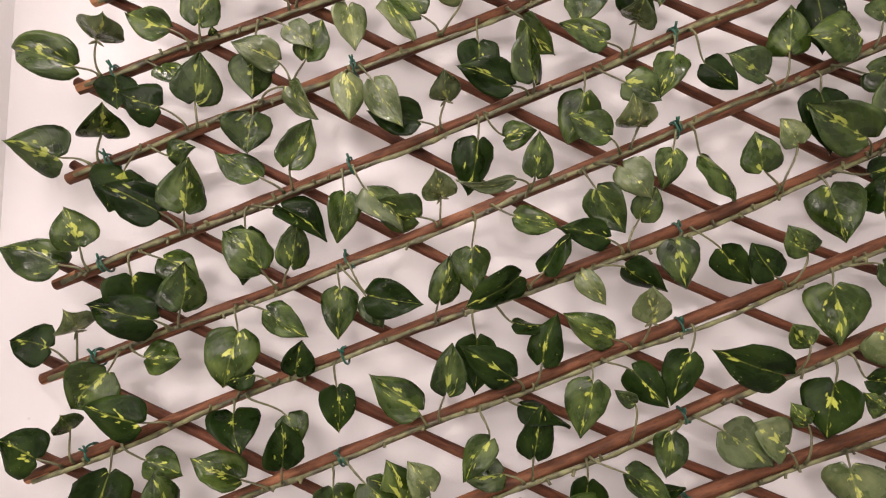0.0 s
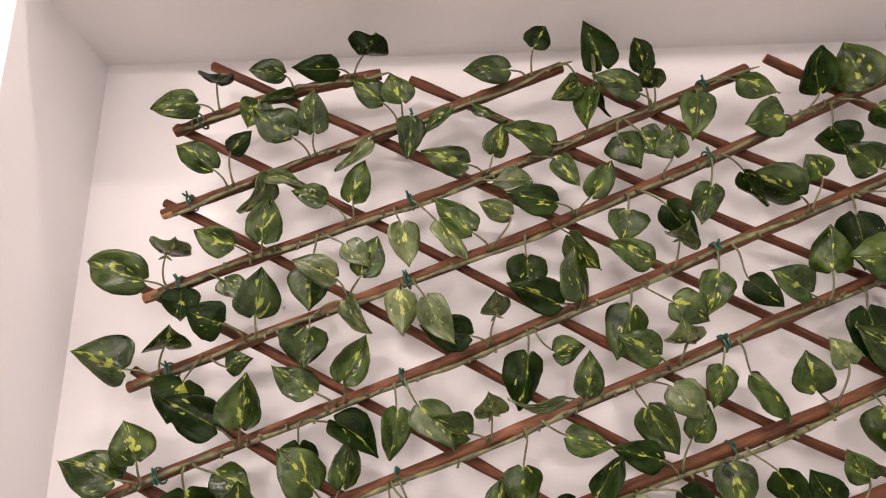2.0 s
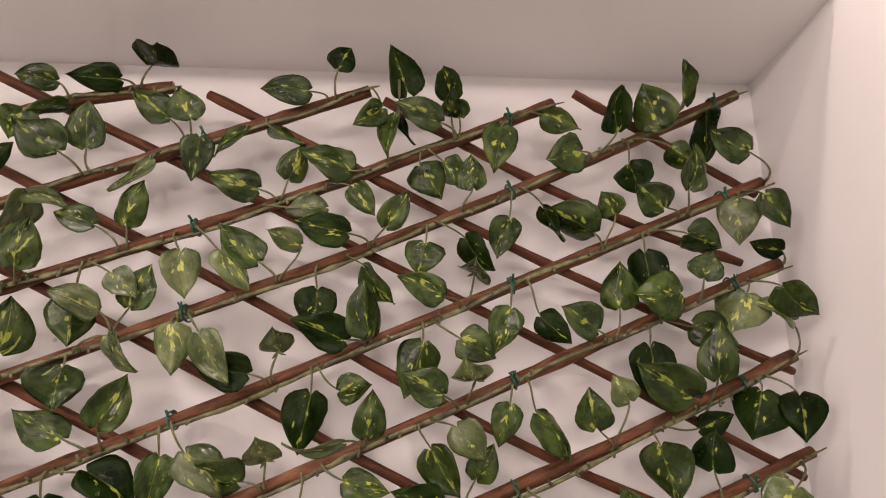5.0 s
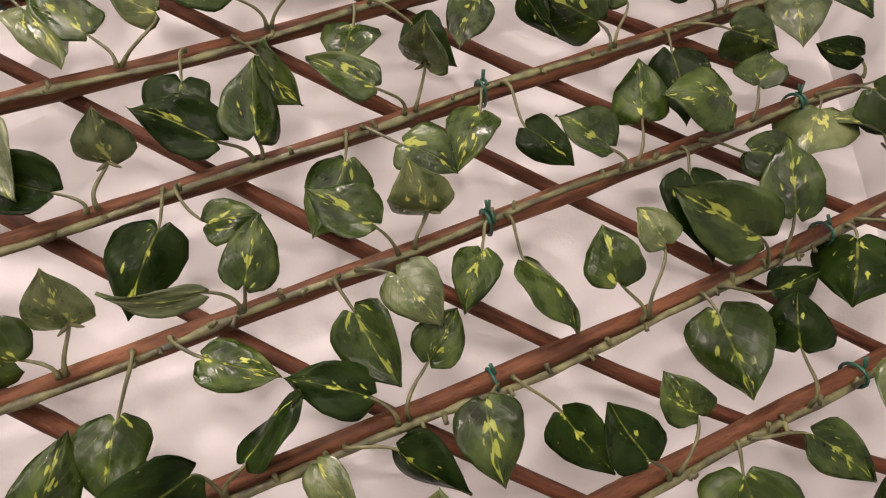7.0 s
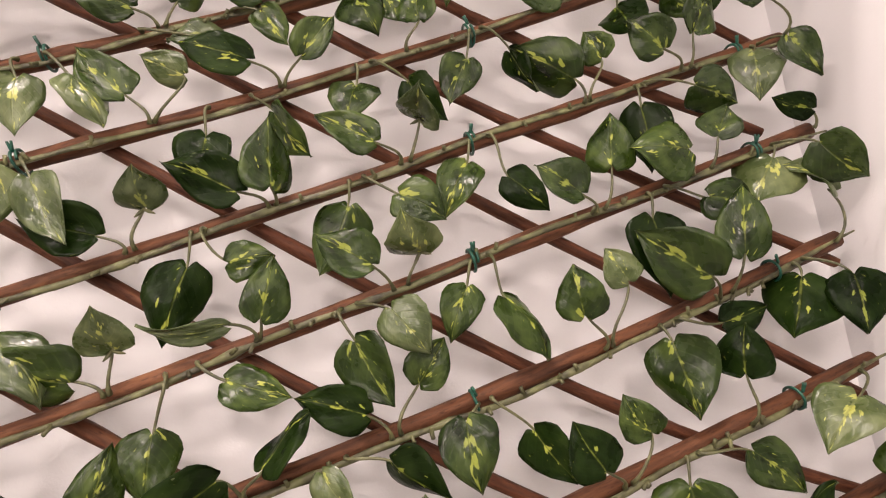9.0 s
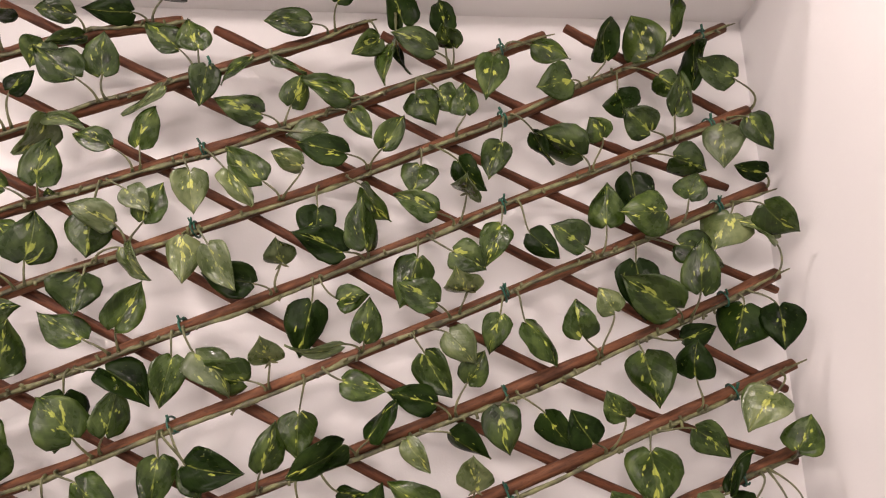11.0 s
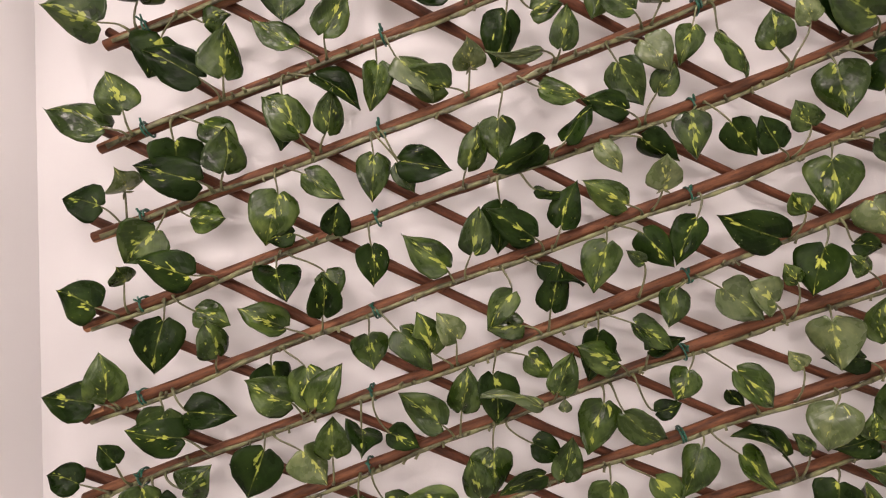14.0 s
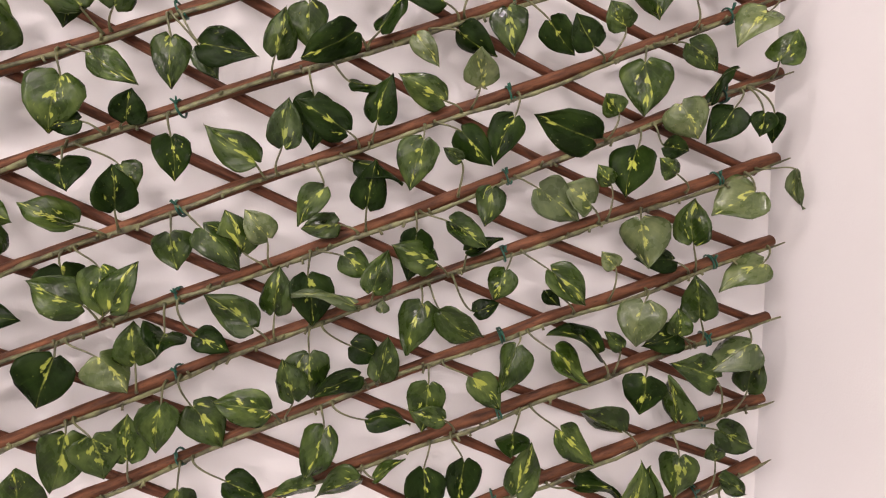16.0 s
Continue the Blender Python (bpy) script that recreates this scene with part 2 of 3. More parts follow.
# the side wall runs on in line with the niche's side, then straight
YK, XK = -0.6, XS - (XR - XS) / (YB - YF) * (YF + 0.6)
skew = slab("wall_side_2", "white painted side wall of the room", "wall", XS, XS + T, YK, YF, 0.0, ROOM_TOP)
for v in skew.data.vertices:
    if v.co.x < XS + 0.1 and v.co.y < YK + 0.01:
        v.co.x = XK
slab("wall_side_3", "white painted side wall of the room", "wall", XK, XS + T, -2.4, YK, 0.0, ROOM_TOP)
slab("wall_rear", "white painted rear wall of the room", "wall", -1.95, XS + T, -2.55, -2.4, 0.0, ROOM_TOP)
slab("floor", "pale plain floor of the room", "floor", -1.95, XS + T, -2.55, YB + 0.12, -0.1, 0.0, mat=FLOOR)
slab("ceiling", "white painted flat ceiling", "ceiling", -1.95, XS + T, -2.55, YB + 0.12, ROOM_TOP, ROOM_TOP + 0.1)

# the trellis leans a little off the wall's plane
TRELLIS = Matrix(((0.99961, -0.01959, 0.01998, 0), (0.01999, 0.9996, -0.01999, 0), (-0.01958, 0.02038, 0.9996, 0), (0, 0, 0, 1))) @ Matrix.Translation((0, 0.715, 0))


def empty(name, label, category, group=""):
    ob = new(name)
    ob.empty_display_size = 0.05
    ob.matrix_world = TRELLIS
    return tagged(ob, label, category, group)


# ---- willow trellis ----
trellis = empty("willow_trellis", "expanding diamond trellis of brown willow rods leaning in the niche", "trellis")
rod_rng = random.Random(5)


def rod(name, a, b, depth, r0, r1, mats, bow, peeled=0, sag=0.0, lowest=0.5):
    """A slightly crooked, tapering stick from a to b (u, v) at a depth behind the trellis plane, sagging most at the fraction lowest."""
    power = math.log(0.5) / math.log(lowest)
    n = 40
    pts, radii = [], []
    p1, p2, p3 = (rod_rng.uniform(0, 6.3) for _ in range(3))
    for i in range(n + 1):
        f = i / n
        wob = bow * (math.sin(3.1 * f + p1) + 0.4 * math.sin(8 * f + p2)) - bow * ((1 - f) * (math.sin(p1) + 0.4 * math.sin(p2)) + f * (math.sin(3.1 + p1) + 0.4 * math.sin(8 + p2)))
        pts.append(Vector((a[0] + (b[0] - a[0]) * f, depth + 0.4 * wob, a[1] + (b[1] - a[1]) * f + wob - sag * math.sin(math.pi * f ** power))))
        knot = 0.16 * max(0.0, math.sin(23 * f + p3)) ** 8
        radii.append((r0 + (r1 - r0) * f) * (1 + knot))
    radii[0] *= 0.93
    radii[-1] *= 0.93
    bm = bmesh.new()
    tube(bm, pts, radii, 12, (1, 1), 0.065, rod_rng)
    if peeled:  # bark torn off one side of the lower end
        bm.faces.ensure_lookup_table()
        first = rod_rng.randrange(12)
        for k in range(peeled):
            bm.faces[(first + k) % 12].material_index = 1
    return part(name, bm, mats, trellis)


BACK = [((0.346, 2.038), (0.582, 1.910)), ((0.103, 2.013), (0.552, 1.820)), ((-0.108, 2.008), (0.604, 1.688)), ((-0.369, 2.028), (0.602, 1.568)),
        ((-0.409, 1.941), (0.605, 1.486)), ((-0.412, 1.840), (0.590, 1.379)), ((-0.427, 1.731), (0.595, 1.279)), ((-0.426, 1.634), (0.600, 1.188)),
        ((-0.432, 1.519), (0.616, 1.072)), ((-0.445, 1.414), (0.600, 0.987)), ((-0.445, 1.309), (0.49, 0.906)), ((-0.457, 1.205), (0.24, 0.906)), ((-0.460, 1.110), (0.01, 0.908)), ((-0.462, 1.01), (-0.23, 0.908))]
SAGS = [(0, 0.5), (0.018, 0.5), (0.012, 0.6), (-0.005, 0.6), (0.03, 0.7), (0.023, 0.64), (0.025, 0.68), (0.034, 0.48), (0.013, 0.52), (0.019, 0.55), (-0.010, 0.55), (-0.02, 0.65), (-0.012, 0.5), (-0.008, 0.5)]
for (a, b), (sag, lowest) in zip(BACK, SAGS):
    rod("rod", a, b, 0.0131, 0.0061, 0.0053, (BARK_THIN, CUT), 0.0022, 0, sag, lowest)


# ---- leaf garlands ----
leaf_rng = random.Random(11)
PROFILE = [(0.0, 0.30), (0.04, 0.66), (0.09, 0.86), (0.16, 0.97), (0.25, 1.0), (0.36, 0.975), (0.47, 0.90), (0.58, 0.78), (0.69, 0.61), (0.79, 0.42), (0.88, 0.23), (0.95, 0.09), (1.0, 0.012)]
COLUMNS = 10


def blade(length, width, fold, dome, curl, wave, skew):
    """A heart-shaped leaf of two close sheets: origin at the stalk, +y to the tip, +z its face."""
    bm = bmesh.new()
    uvs = bm.loops.layers.uv.verify()
    ph, ph2 = leaf_rng.uniform(0, 6.3), leaf_rng.uniform(0, 6.3)
    lean = leaf_rng.uniform(0.93, 1.07)
    ragged = [(leaf_rng.uniform(0.96, 1.03) * lean, leaf_rng.uniform(0.96, 1.03) / lean) for _ in PROFILE]
    flick = leaf_rng.uniform(-0.10, 0.16)
    sheets = []
    for drop in (0.0, -0.0006):
        grid = []
        for (v, half), edges in zip(PROFILE, ragged):
            row = []
            for j in range(COLUMNS + 1):
                s = 2 * j / COLUMNS - 1
                x = s * half * edges[s > 0] * width / 2 + skew * width * 0.09 * math.sin(math.pi * v)
                # the two lobes reach back past the stalk
                y = length * v - 0.11 * length * math.sin(abs(s) * 2.2) * (1 - v) ** 3
                z = fold * (abs(s) ** 1.15) * half * width * 0.5 + dome * length * v * (1 - v) + curl * width * 0.25 * s * abs(s) * half
                z += wave * length * 0.05 * math.sin(6.5 * v + 2.2 * s + ph) * abs(s) + 0.012 * length * math.sin(9 * v - 3 * s + ph2)
                z -= flick * length * max(0.0, v - 0.68) ** 2 * 5
                row.append(bm.verts.new((x, y, z + drop)))
            grid.append(row)
        sheets.append(grid)
    top, low = sheets
    n = len(PROFILE)
    def face(vs, coords, index):
        f = bm.faces.new(vs)
        f.material_index = index
        for loop, (i, j) in zip(f.loops, coords):
            loop[uvs].uv = (j / COLUMNS, PROFILE[i][0])
    for i in range(n - 1):
        for j in range(COLUMNS):
            c = ((i, j), (i, j + 1), (i + 1, j + 1), (i + 1, j))
            face([top[a][b] for a, b in c], c, 0)
            face([low[a][b] for a, b in c[::-1]], c[::-1], 1)
    rim = [(0, j) for j in range(COLUMNS + 1)] + [(i, COLUMNS) for i in range(1, n)] + [(n - 1, j) for j in range(COLUMNS - 1, -1, -1)] + [(i, 0) for i in range(n - 2, 0, -1)]
    for a, b in zip(rim, rim[1:] + rim[:1]):
        face([top[b[0]][b[1]], top[a[0]][a[1]], low[a[0]][a[1]], low[b[0]][b[1]]], (b, a, a, b), 0)
    return bm


def height_at(rod_line, u):
    """The height of a sagging rod at u."""
    au, av, bu, bv, sag, lowest = rod_line
    f = min(1.0, max(0.0, (u - au) / (bu - au)))
    return av + (bv - av) * (u - au) / (bu - au) - sag * math.sin(math.pi * f ** (math.log(0.5) / math.log(lowest)))


def garland(a, b, sag=0.0, lowest=0.5):
    """One vine wired along a front rod, from its lower end a to its upper end b (u, v)."""
    rod("rod", a, b, 0.0, 0.0068, 0.0076, (BARK, CUT), 0.0015, rod_rng.choice((3, 6, 9)), sag, lowest)
    rod_line = (*a, *b, sag, lowest)
    vine = empty("leaf_garland", "artificial variegated ivy vine wired along a willow rod", "garland", "ivy garlands on the trellis")
    n = max(12, int((b[0] - a[0]) * 70))
    slope = (b[1] - a[1]) / (b[0] - a[0])
    p1, p2 = leaf_rng.uniform(0, 6.3), leaf_rng.uniform(0, 6.3)
    pts, radii = [], []
    for i in range(n + 1):
        f = i / n
        u = a[0] + 0.012 + (b[0] - a[0]) * f
        dz = -0.0045 + 0.0035 * math.sin(9 * f + p1) + 0.0018 * math.sin(31 * f + p2)
        pts.append(Vector((u, -0.0092 - 0.0012 * math.sin(17 * f + p2), height_at(rod_line, u) + dz)))
        radii.append(0.0024 * min(1.0, 0.35 + 12 * (1 - f)) * (1 + 0.45 * max(0, math.sin(n * 0.9 * f * 2 + p1)) ** 6))
    bm = bmesh.new()
    tube(bm, pts, radii, 8, (0, 0), 0.26, leaf_rng)
    for v in bm.verts:  # pressed flat against the rod
        v.co.y = -0.0085 + (v.co.y + 0.0092) * 0.6
    for k in range(int((b[0] - a[0]) * 26)):  # moulded nubs where leaves were cut off
        p = leaf_rng.choice(pts[1:-2])
        way = Vector((leaf_rng.uniform(-0.7, 0.7), leaf_rng.uniform(-0.9, -0.2), leaf_rng.choice((-1, -0.6, 0.8, 1)))).normalized()
        size = leaf_rng.uniform(0.004, 0.0085)
        tube(bm, [p, p + way * size * 0.6, p + way * size], [0.0021, 0.0015, 0.0017], 6, (0, 0), 0.2, leaf_rng)
    part("stem", bm, STEM, vine, "olive green moulded plastic vine stem")
    vine["rod"] = rod_line
    for u in TIES:
        u += 0.012 * (1.6 - a[1]) * (-1 if u < 0 else 0.3)
        if a[0] + 0.02 < u < b[0]:
            wire_tie(vine, u, height_at(rod_line, u), slope)
    return vine


TIES = (-0.372, -0.102, 0.257, 0.525)


def wire_tie(vine, u, v, slope):
    """A green twist of wire round rod and stem with two short tails."""
    bm = bmesh.new()
    along = Vector((1, 0, slope)).normalized()
    up = Vector((-slope, 0, 1)).normalized()
    spin = leaf_rng.uniform(0, 6.3)
    pts = []
    for i in range(31):
        t = 1.4 * 2 * math.pi * i / 30 + spin
        pts.append(Vector((u, -0.001, v)) + along * (0.0022 * math.sin(t * 0.6)) + up * (0.0094 * math.cos(t)) + Vector((0, -0.0122, 0)) * math.sin(t))
    tube(bm, pts, [0.0013] * 31, 6)
    for turn in (-0.1, 0.15):
        lean = leaf_rng.uniform(-0.5, 0.5) + turn
        q = [Vector((u, -0.0125, v)) + up * 0.004 + (up * math.cos(lean) + along * math.sin(lean)) * 0.0024 * k + Vector((0, -0.0015 * k, 0)) for k in range(4)]
        tube(bm, q, [0.0013, 0.0013, 0.0012, 0.001], 6)
    part("wire_tie", bm, TIE, vine, "dark green twisted wire tie")


def leaves(vine, stand, rows):
    """Leaves of one vine, in millimetres on the trellis plane: where the stalk leaves the rod, the stalk's end (u, v),
    the tip (u, v), the width; kind: g green, k deep green with shade in its colour, p pale with sheen in its colour.
    """
    rod_line = tuple(vine["rod"])
    for au, bu, bv, tu, tv, wide, kind in rows:
        foot = Vector((au / 1000, -0.010, height_at(rod_line, au / 1000) - 0.002))
        base = Vector((bu / 1000, -stand - leaf_rng.uniform(-0.003, 0.004), bv / 1000))
        way = Vector((tu - bu, 0, tv - bv)) / 1000
        seen, w = way.length, wide / 1000 * 0.975
        length, width, roll = seen, w, 0.0
        mark = base + way
        # leaves face the middle of the room, at about eye height
        face = (Vector((0.05, -0.66, 1.55 + 0.33 * (base.z - 1.55))) - base).normalized()
        if seen < 0.8 * w:
            length = min(w, 0.075)
            p = (mark - base).dot(face)
            lift = (p * p + max(length, seen) ** 2 - seen ** 2) ** 0.5
            lift = leaf_rng.choice((-p + lift, -p + lift, -p - lift))
            if (mark + face * lift).y > -0.008:
                lift = -p + abs(lift + p)
            mark = mark + face * lift
        elif seen > 1.6 * w:
            width = min(seen / 1.3, 0.06)
            roll = min(0.8, math.acos(min(1.0, w / max(width, w)))) * leaf_rng.choice((1, -1))
            width = w / math.cos(roll)
        else:
            roll = leaf_rng.uniform(-0.38, 0.38)
            width = w / math.cos(roll)
        way = (mark - base).normalized()
        across = way.cross(face).normalized()
        normal = across.cross(way).normalized()
        turned = across * math.cos(roll) + normal * math.sin(roll)
        normal = turned.cross(way)
        m = Matrix((turned, way, normal)).transposed().to_4x4()
        m.translation = base
        bm = blade(length, width, leaf_rng.uniform(-0.5, 0.3), leaf_rng.uniform(-0.15, 0.75), leaf_rng.uniform(-0.4, 0.4), leaf_rng.uniform(0.5, 1.7), leaf_rng.uniform(-0.6, 0.6))
        mats = {"g": (LEAF, UNDERSIDE), "k": (LEAF_SHADED, UNDERSIDE), "p": (LEAF_SHEEN, UNDERSIDE)}[kind]
        label = {"g": "mid green heart-shaped leaf flashed with yellow", "k": "deep green heart-shaped leaf, shade put into its colour, few yellow flashes", "p": "pale greyish green heart-shaped leaf, sheen put into its colour"}[kind]
        leaf = part("leaf", bm, mats, vine, label)
        leaf.matrix_basis = m
        # the stalk: leaves the vine, arcs forward and meets the blade from below
        end = base + way * 0.004 - normal * 0.0012
        reach = (end - foot).length
        c1 = foot + Vector((0, -0.35 * reach, 0)) + Vector((leaf_rng.uniform(-0.2, 0.2), 0, (0.25 if end.z > foot.z else -0.1))) * reach
        c2 = end - way * 0.35 * reach - normal * 0.1 * reach
        back = m.inverted()
        pts = []
        for i in range(11):
            f = i / 10
            pts.append(back @ (foot * (1 - f) ** 3 + c1 * 3 * f * (1 - f) ** 2 + c2 * 3 * f * f * (1 - f) + end * f ** 3))
        bm = bmesh.new()
        tube(bm, pts, [0.0023, 0.0017] + [0.00145 - 0.0005 * i / 10 for i in range(2, 11)], 6, (0, 0), 0.12, leaf_rng)
        if kind == "p" and seen < 0.8 * w:  # small moulded sepals under a leaf seen edge-on
            for turn in (0.4, 2.5, 4.4):
                q = pts[8]
                out = Vector((math.cos(turn), -0.35, math.sin(turn))) * 0.0085
                tube(bm, [q, q + out * 0.5, q + out], [0.0013, 0.0016, 0.0005], 6, (0, 0), 0.1, leaf_rng)
        part("leaf_stalk", bm, STALK, leaf, "thin olive plastic leaf stalk")
    return vine


vine = garland((-0.403, 1.929), (-0.144, 2.009), -0.01, 0.5)
leaves(vine, 0.020, [
    (-351, -371, 1957, -425, 1949, 39, 'g'), (-343, -345, 1983, -347, 1995, 42, 'k'), (-282, -292, 1960, -302, 1926, 40, 'g'),
    (-253, -264, 1998, -308, 2003, 31, 'g'), (-247, -248, 1970, -289, 1960, 17, 'g'), (-181, -198, 2004, -253, 2006, 36, 'k'),
    (-176, -163, 2025, -158, 2048, 52, 'k'),
])
vine = garland((-0.406, 1.821), (0.085, 2.018))
leaves(vine, 0.012, [
    (-53, -56, 1954, -88, 1920, 18, 'g'), (122, 123, 1981, 141, 1946, 12, 'k'),
])
leaves(vine, 0.020, [
    (-325, -341, 1874, -388, 1903, 39, 'g'), (-317, -320, 1897, -297, 1923, 27, 'k'), (-268, -275, 1863, -305, 1819, 29, 'p'),
    (-264, -273, 1865, -226, 1850, 20, 'p'), (-217, -220, 1923, -224, 1976, 41, 'g'), (-150, -153, 1909, -192, 1871, 20, 'p'),
    (-119, -139, 1962, -179, 1991, 38, 'g'), (-111, -114, 1961, -129, 1999, 40, 'g'), (-105, -101, 1936, -104, 1886, 35, 'g'),
    (-32, -24, 1955, 16, 1936, 15, 'g'), (36, 14, 2002, -40, 2002, 35, 'g'), (46, 48, 2034, 62, 2061, 34, 'k'),
    (88, 101, 1986, 68, 1963, 32, 'g'), (119, 116, 1977, 109, 1923, 30, 'g'),
])
leaves(vine, 0.020, [
    (133, 130, 2008, 109, 2069, 45, 'k'),
])
leaves(vine, 0.029, [
    (-226, -245, 1912, -292, 1946, 50, 'g'),
])
vine = garland((-0.416, 1.717), (0.314, 2.014), 0.008, 0.6)
leaves(vine, 0.012, [
    (-382, -367, 1726, -363, 1690, 44, 'k'), (-333, -316, 1739, -286, 1716, 34, 'g'), (-211, -215, 1754, -215, 1704, 51, 'g'),
    (-27, 40, 1863, -6, 1859, 23, 'p'), (-9, -1, 1898, 12, 1939, 36, 'g'), (149, 148, 1917, 174, 1879, 45, 'g'),
    (157, 177, 1926, 200, 1897, 38, 'g'), (189, 182, 2007, 174, 2052, 35, 'k'),
])
leaves(vine, 0.020, [
    (-386, -411, 1737, -480, 1757, 53, 'g'), (-383, -384, 1767, -382, 1788, 47, 'p'), (-285, -308, 1780, -355, 1798, 38, 'g'),
    (-276, -273, 1787, -266, 1841, 43, 'g'), (-255, -256, 1772, -259, 1780, 12, 'g'), (-177, -201, 1833, -242, 1845, 31, 'g'),
    (-169, -169, 1837, -156, 1886, 36, 'g'), (-118, -108, 1805, -99, 1755, 42, 'p'), (-14, -36, 1881, -89, 1895, 39, 'g'),
    (44, 73, 1886, 98, 1853, 31, 'g'), (90, 66, 1909, 9, 1928, 38, 'g'), (193, 193, 1981, 184, 2006, 36, 'g'),
    (246, 243, 1969, 234, 1912, 44, 'g'), (260, 298, 1992, 344, 1975, 28, 'g'),
])
leaves(vine, 0.029, [
    (-204, -171, 1779, -144, 1754, 32, 'p'), (-99, -64, 1807, -33, 1765, 31, 'p'), (189, 167, 1968, 115, 1990, 37, 'g'),
])
vine = garland((-0.422, 1.614), (0.56, 2.042), 0.016, 0.57)
leaves(vine, 0.012, [
    (-339, -354, 1621, -368, 1576, 58, 'k'), (-327, -303, 1639, -276, 1650, 26, 'g'), (36, 37, 1769, 35, 1722, 48, 'k'),
    (69, 89, 1796, 124, 1757, 29, 'g'), (155, 155, 1825, 147, 1788, 47, 'g'), (167, 202, 1833, 236, 1797, 38, 'k'),
    (267, 295, 1874, 321, 1835, 22, 'k'), (403, 403, 1933, 413, 1899, 49, 'k'), (414, 459, 1957, 487, 1929, 35, 'g'),
    (523, 512, 2006, 506, 1942, 36, 'k'),
])
leaves(vine, 0.020, [
    (-387, -424, 1635, -488, 1654, 56, 'g'), (-380, -375, 1661, -379, 1688, 53, 'g'), (-275, -275, 1700, -272, 1755, 56, 'g'),
    (-214, -211, 1682, -214, 1639, 51, 'g'), (-203, -171, 1714, -141, 1678, 29, 'p'), (-166, -153, 1748, -137, 1793, 39, 'g'),
    (-110, -108, 1726, -104, 1676, 39, 'p'), (-8, -29, 1800, -72, 1839, 41, 'g'), (-5, 16, 1818, -21, 1833, 30, 'p'),
    (199, 209, 1892, 207, 1932, 40, 'g'), (257, 252, 1855, 237, 1809, 37, 'g'), (358, 340, 1943, 298, 1931, 50, 'g'),
    (367, 386, 1976, 397, 2035, 35, 'k'), (464, 443, 1984, 424, 2041, 58, 'g'),
])
leaves(vine, 0.020, [
    (465, 477, 2016, 487, 2076, 27, 'g'),
])
leaves(vine, 0.029, [
    (-285, -308, 1688, -351, 1703, 48, 'k'), (-172, -185, 1742, -234, 1762, 36, 'p'), (-97, -77, 1717, -45, 1668, 39, 'p'),
    (92, 66, 1831, 9, 1844, 39, 'k'), (95, 111, 1841, 135, 1883, 32, 'g'),
])
vine = garland((-0.429, 1.496), (0.582, 1.923), 0.004, 0.6)
leaves(vine, 0.012, [
    (-342, -339, 1505, -334, 1454, 62, 'k'), (-332, -303, 1525, -263, 1501, 40, 'g'), (-216, -215, 1556, -216, 1497, 50, 'k'),
    (-210, -177, 1582, -128, 1544, 38, 'k'), (35, 37, 1657, 27, 1597, 48, 'k'), (44, 67, 1662, 101, 1669, 34, 'g'),
    (154, 154, 1712, 135, 1654, 49, 'g'), (413, 414, 1821, 416, 1758, 49, 'k'),
])
leaves(vine, 0.020, [
    (-392, -416, 1519, -478, 1535, 52, 'g'), (-386, -393, 1539, -412, 1580, 47, 'g'), (-287, -308, 1576, -373, 1606, 50, 'k'),
    (-176, -203, 1616, -251, 1643, 38, 'g'), (-167, -168, 1628, -145, 1678, 40, 'g'), (-113, -108, 1595, -115, 1543, 39, 'g'),
    (-102, -82, 1600, -42, 1556, 38, 'p'), (-10, -31, 1679, -87, 1690, 43, 'k'), (-3, 2, 1703, -3, 1729, 37, 'p'),
    (204, 210, 1792, 216, 1809, 42, 'p'), (255, 250, 1750, 232, 1702, 39, 'g'), (272, 287, 1744, 321, 1715, 34, 'k'),
    (362, 350, 1845, 292, 1872, 52, 'g'), (368, 379, 1869, 363, 1895, 35, 'g'),
])
leaves(vine, 0.020, [
    (423, 468, 1845, 508, 1829, 45, 'g'), (540, 535, 1889, 531, 1834, 51, 'p'),
])
leaves(vine, 0.029, [
    (-283, -276, 1578, -275, 1634, 50, 'g'), (92, 69, 1715, 11, 1737, 43, 'k'), (97, 95, 1722, 88, 1780, 37, 'g'),
    (166, 195, 1717, 232, 1697, 42, 'g'), (196, 172, 1765, 124, 1785, 35, 'g'), (462, 433, 1875, 401, 1903, 45, 'g'),
    (472, 471, 1902, 480, 1958, 31, 'g'), (580, 547, 1952, 502, 1977, 45, 'g'),
])
leaves(vine, 0.045, [
    (548, 555, 1891, 582, 1852, 35, 'g'),
])
vine = garland((-0.437, 1.393), (0.592, 1.818), 0.006, 0.55)
leaves(vine, 0.012, [
    (-8, -32, 1572, -88, 1592, 36, 'g'), (31, 30, 1537, 33, 1489, 45, 'g'), (255, 250, 1647, 237, 1604, 35, 'g'),
    (413, 413, 1712, 421, 1644, 52, 'k'), (430, 471, 1737, 526, 1713, 38, 'g'),
])
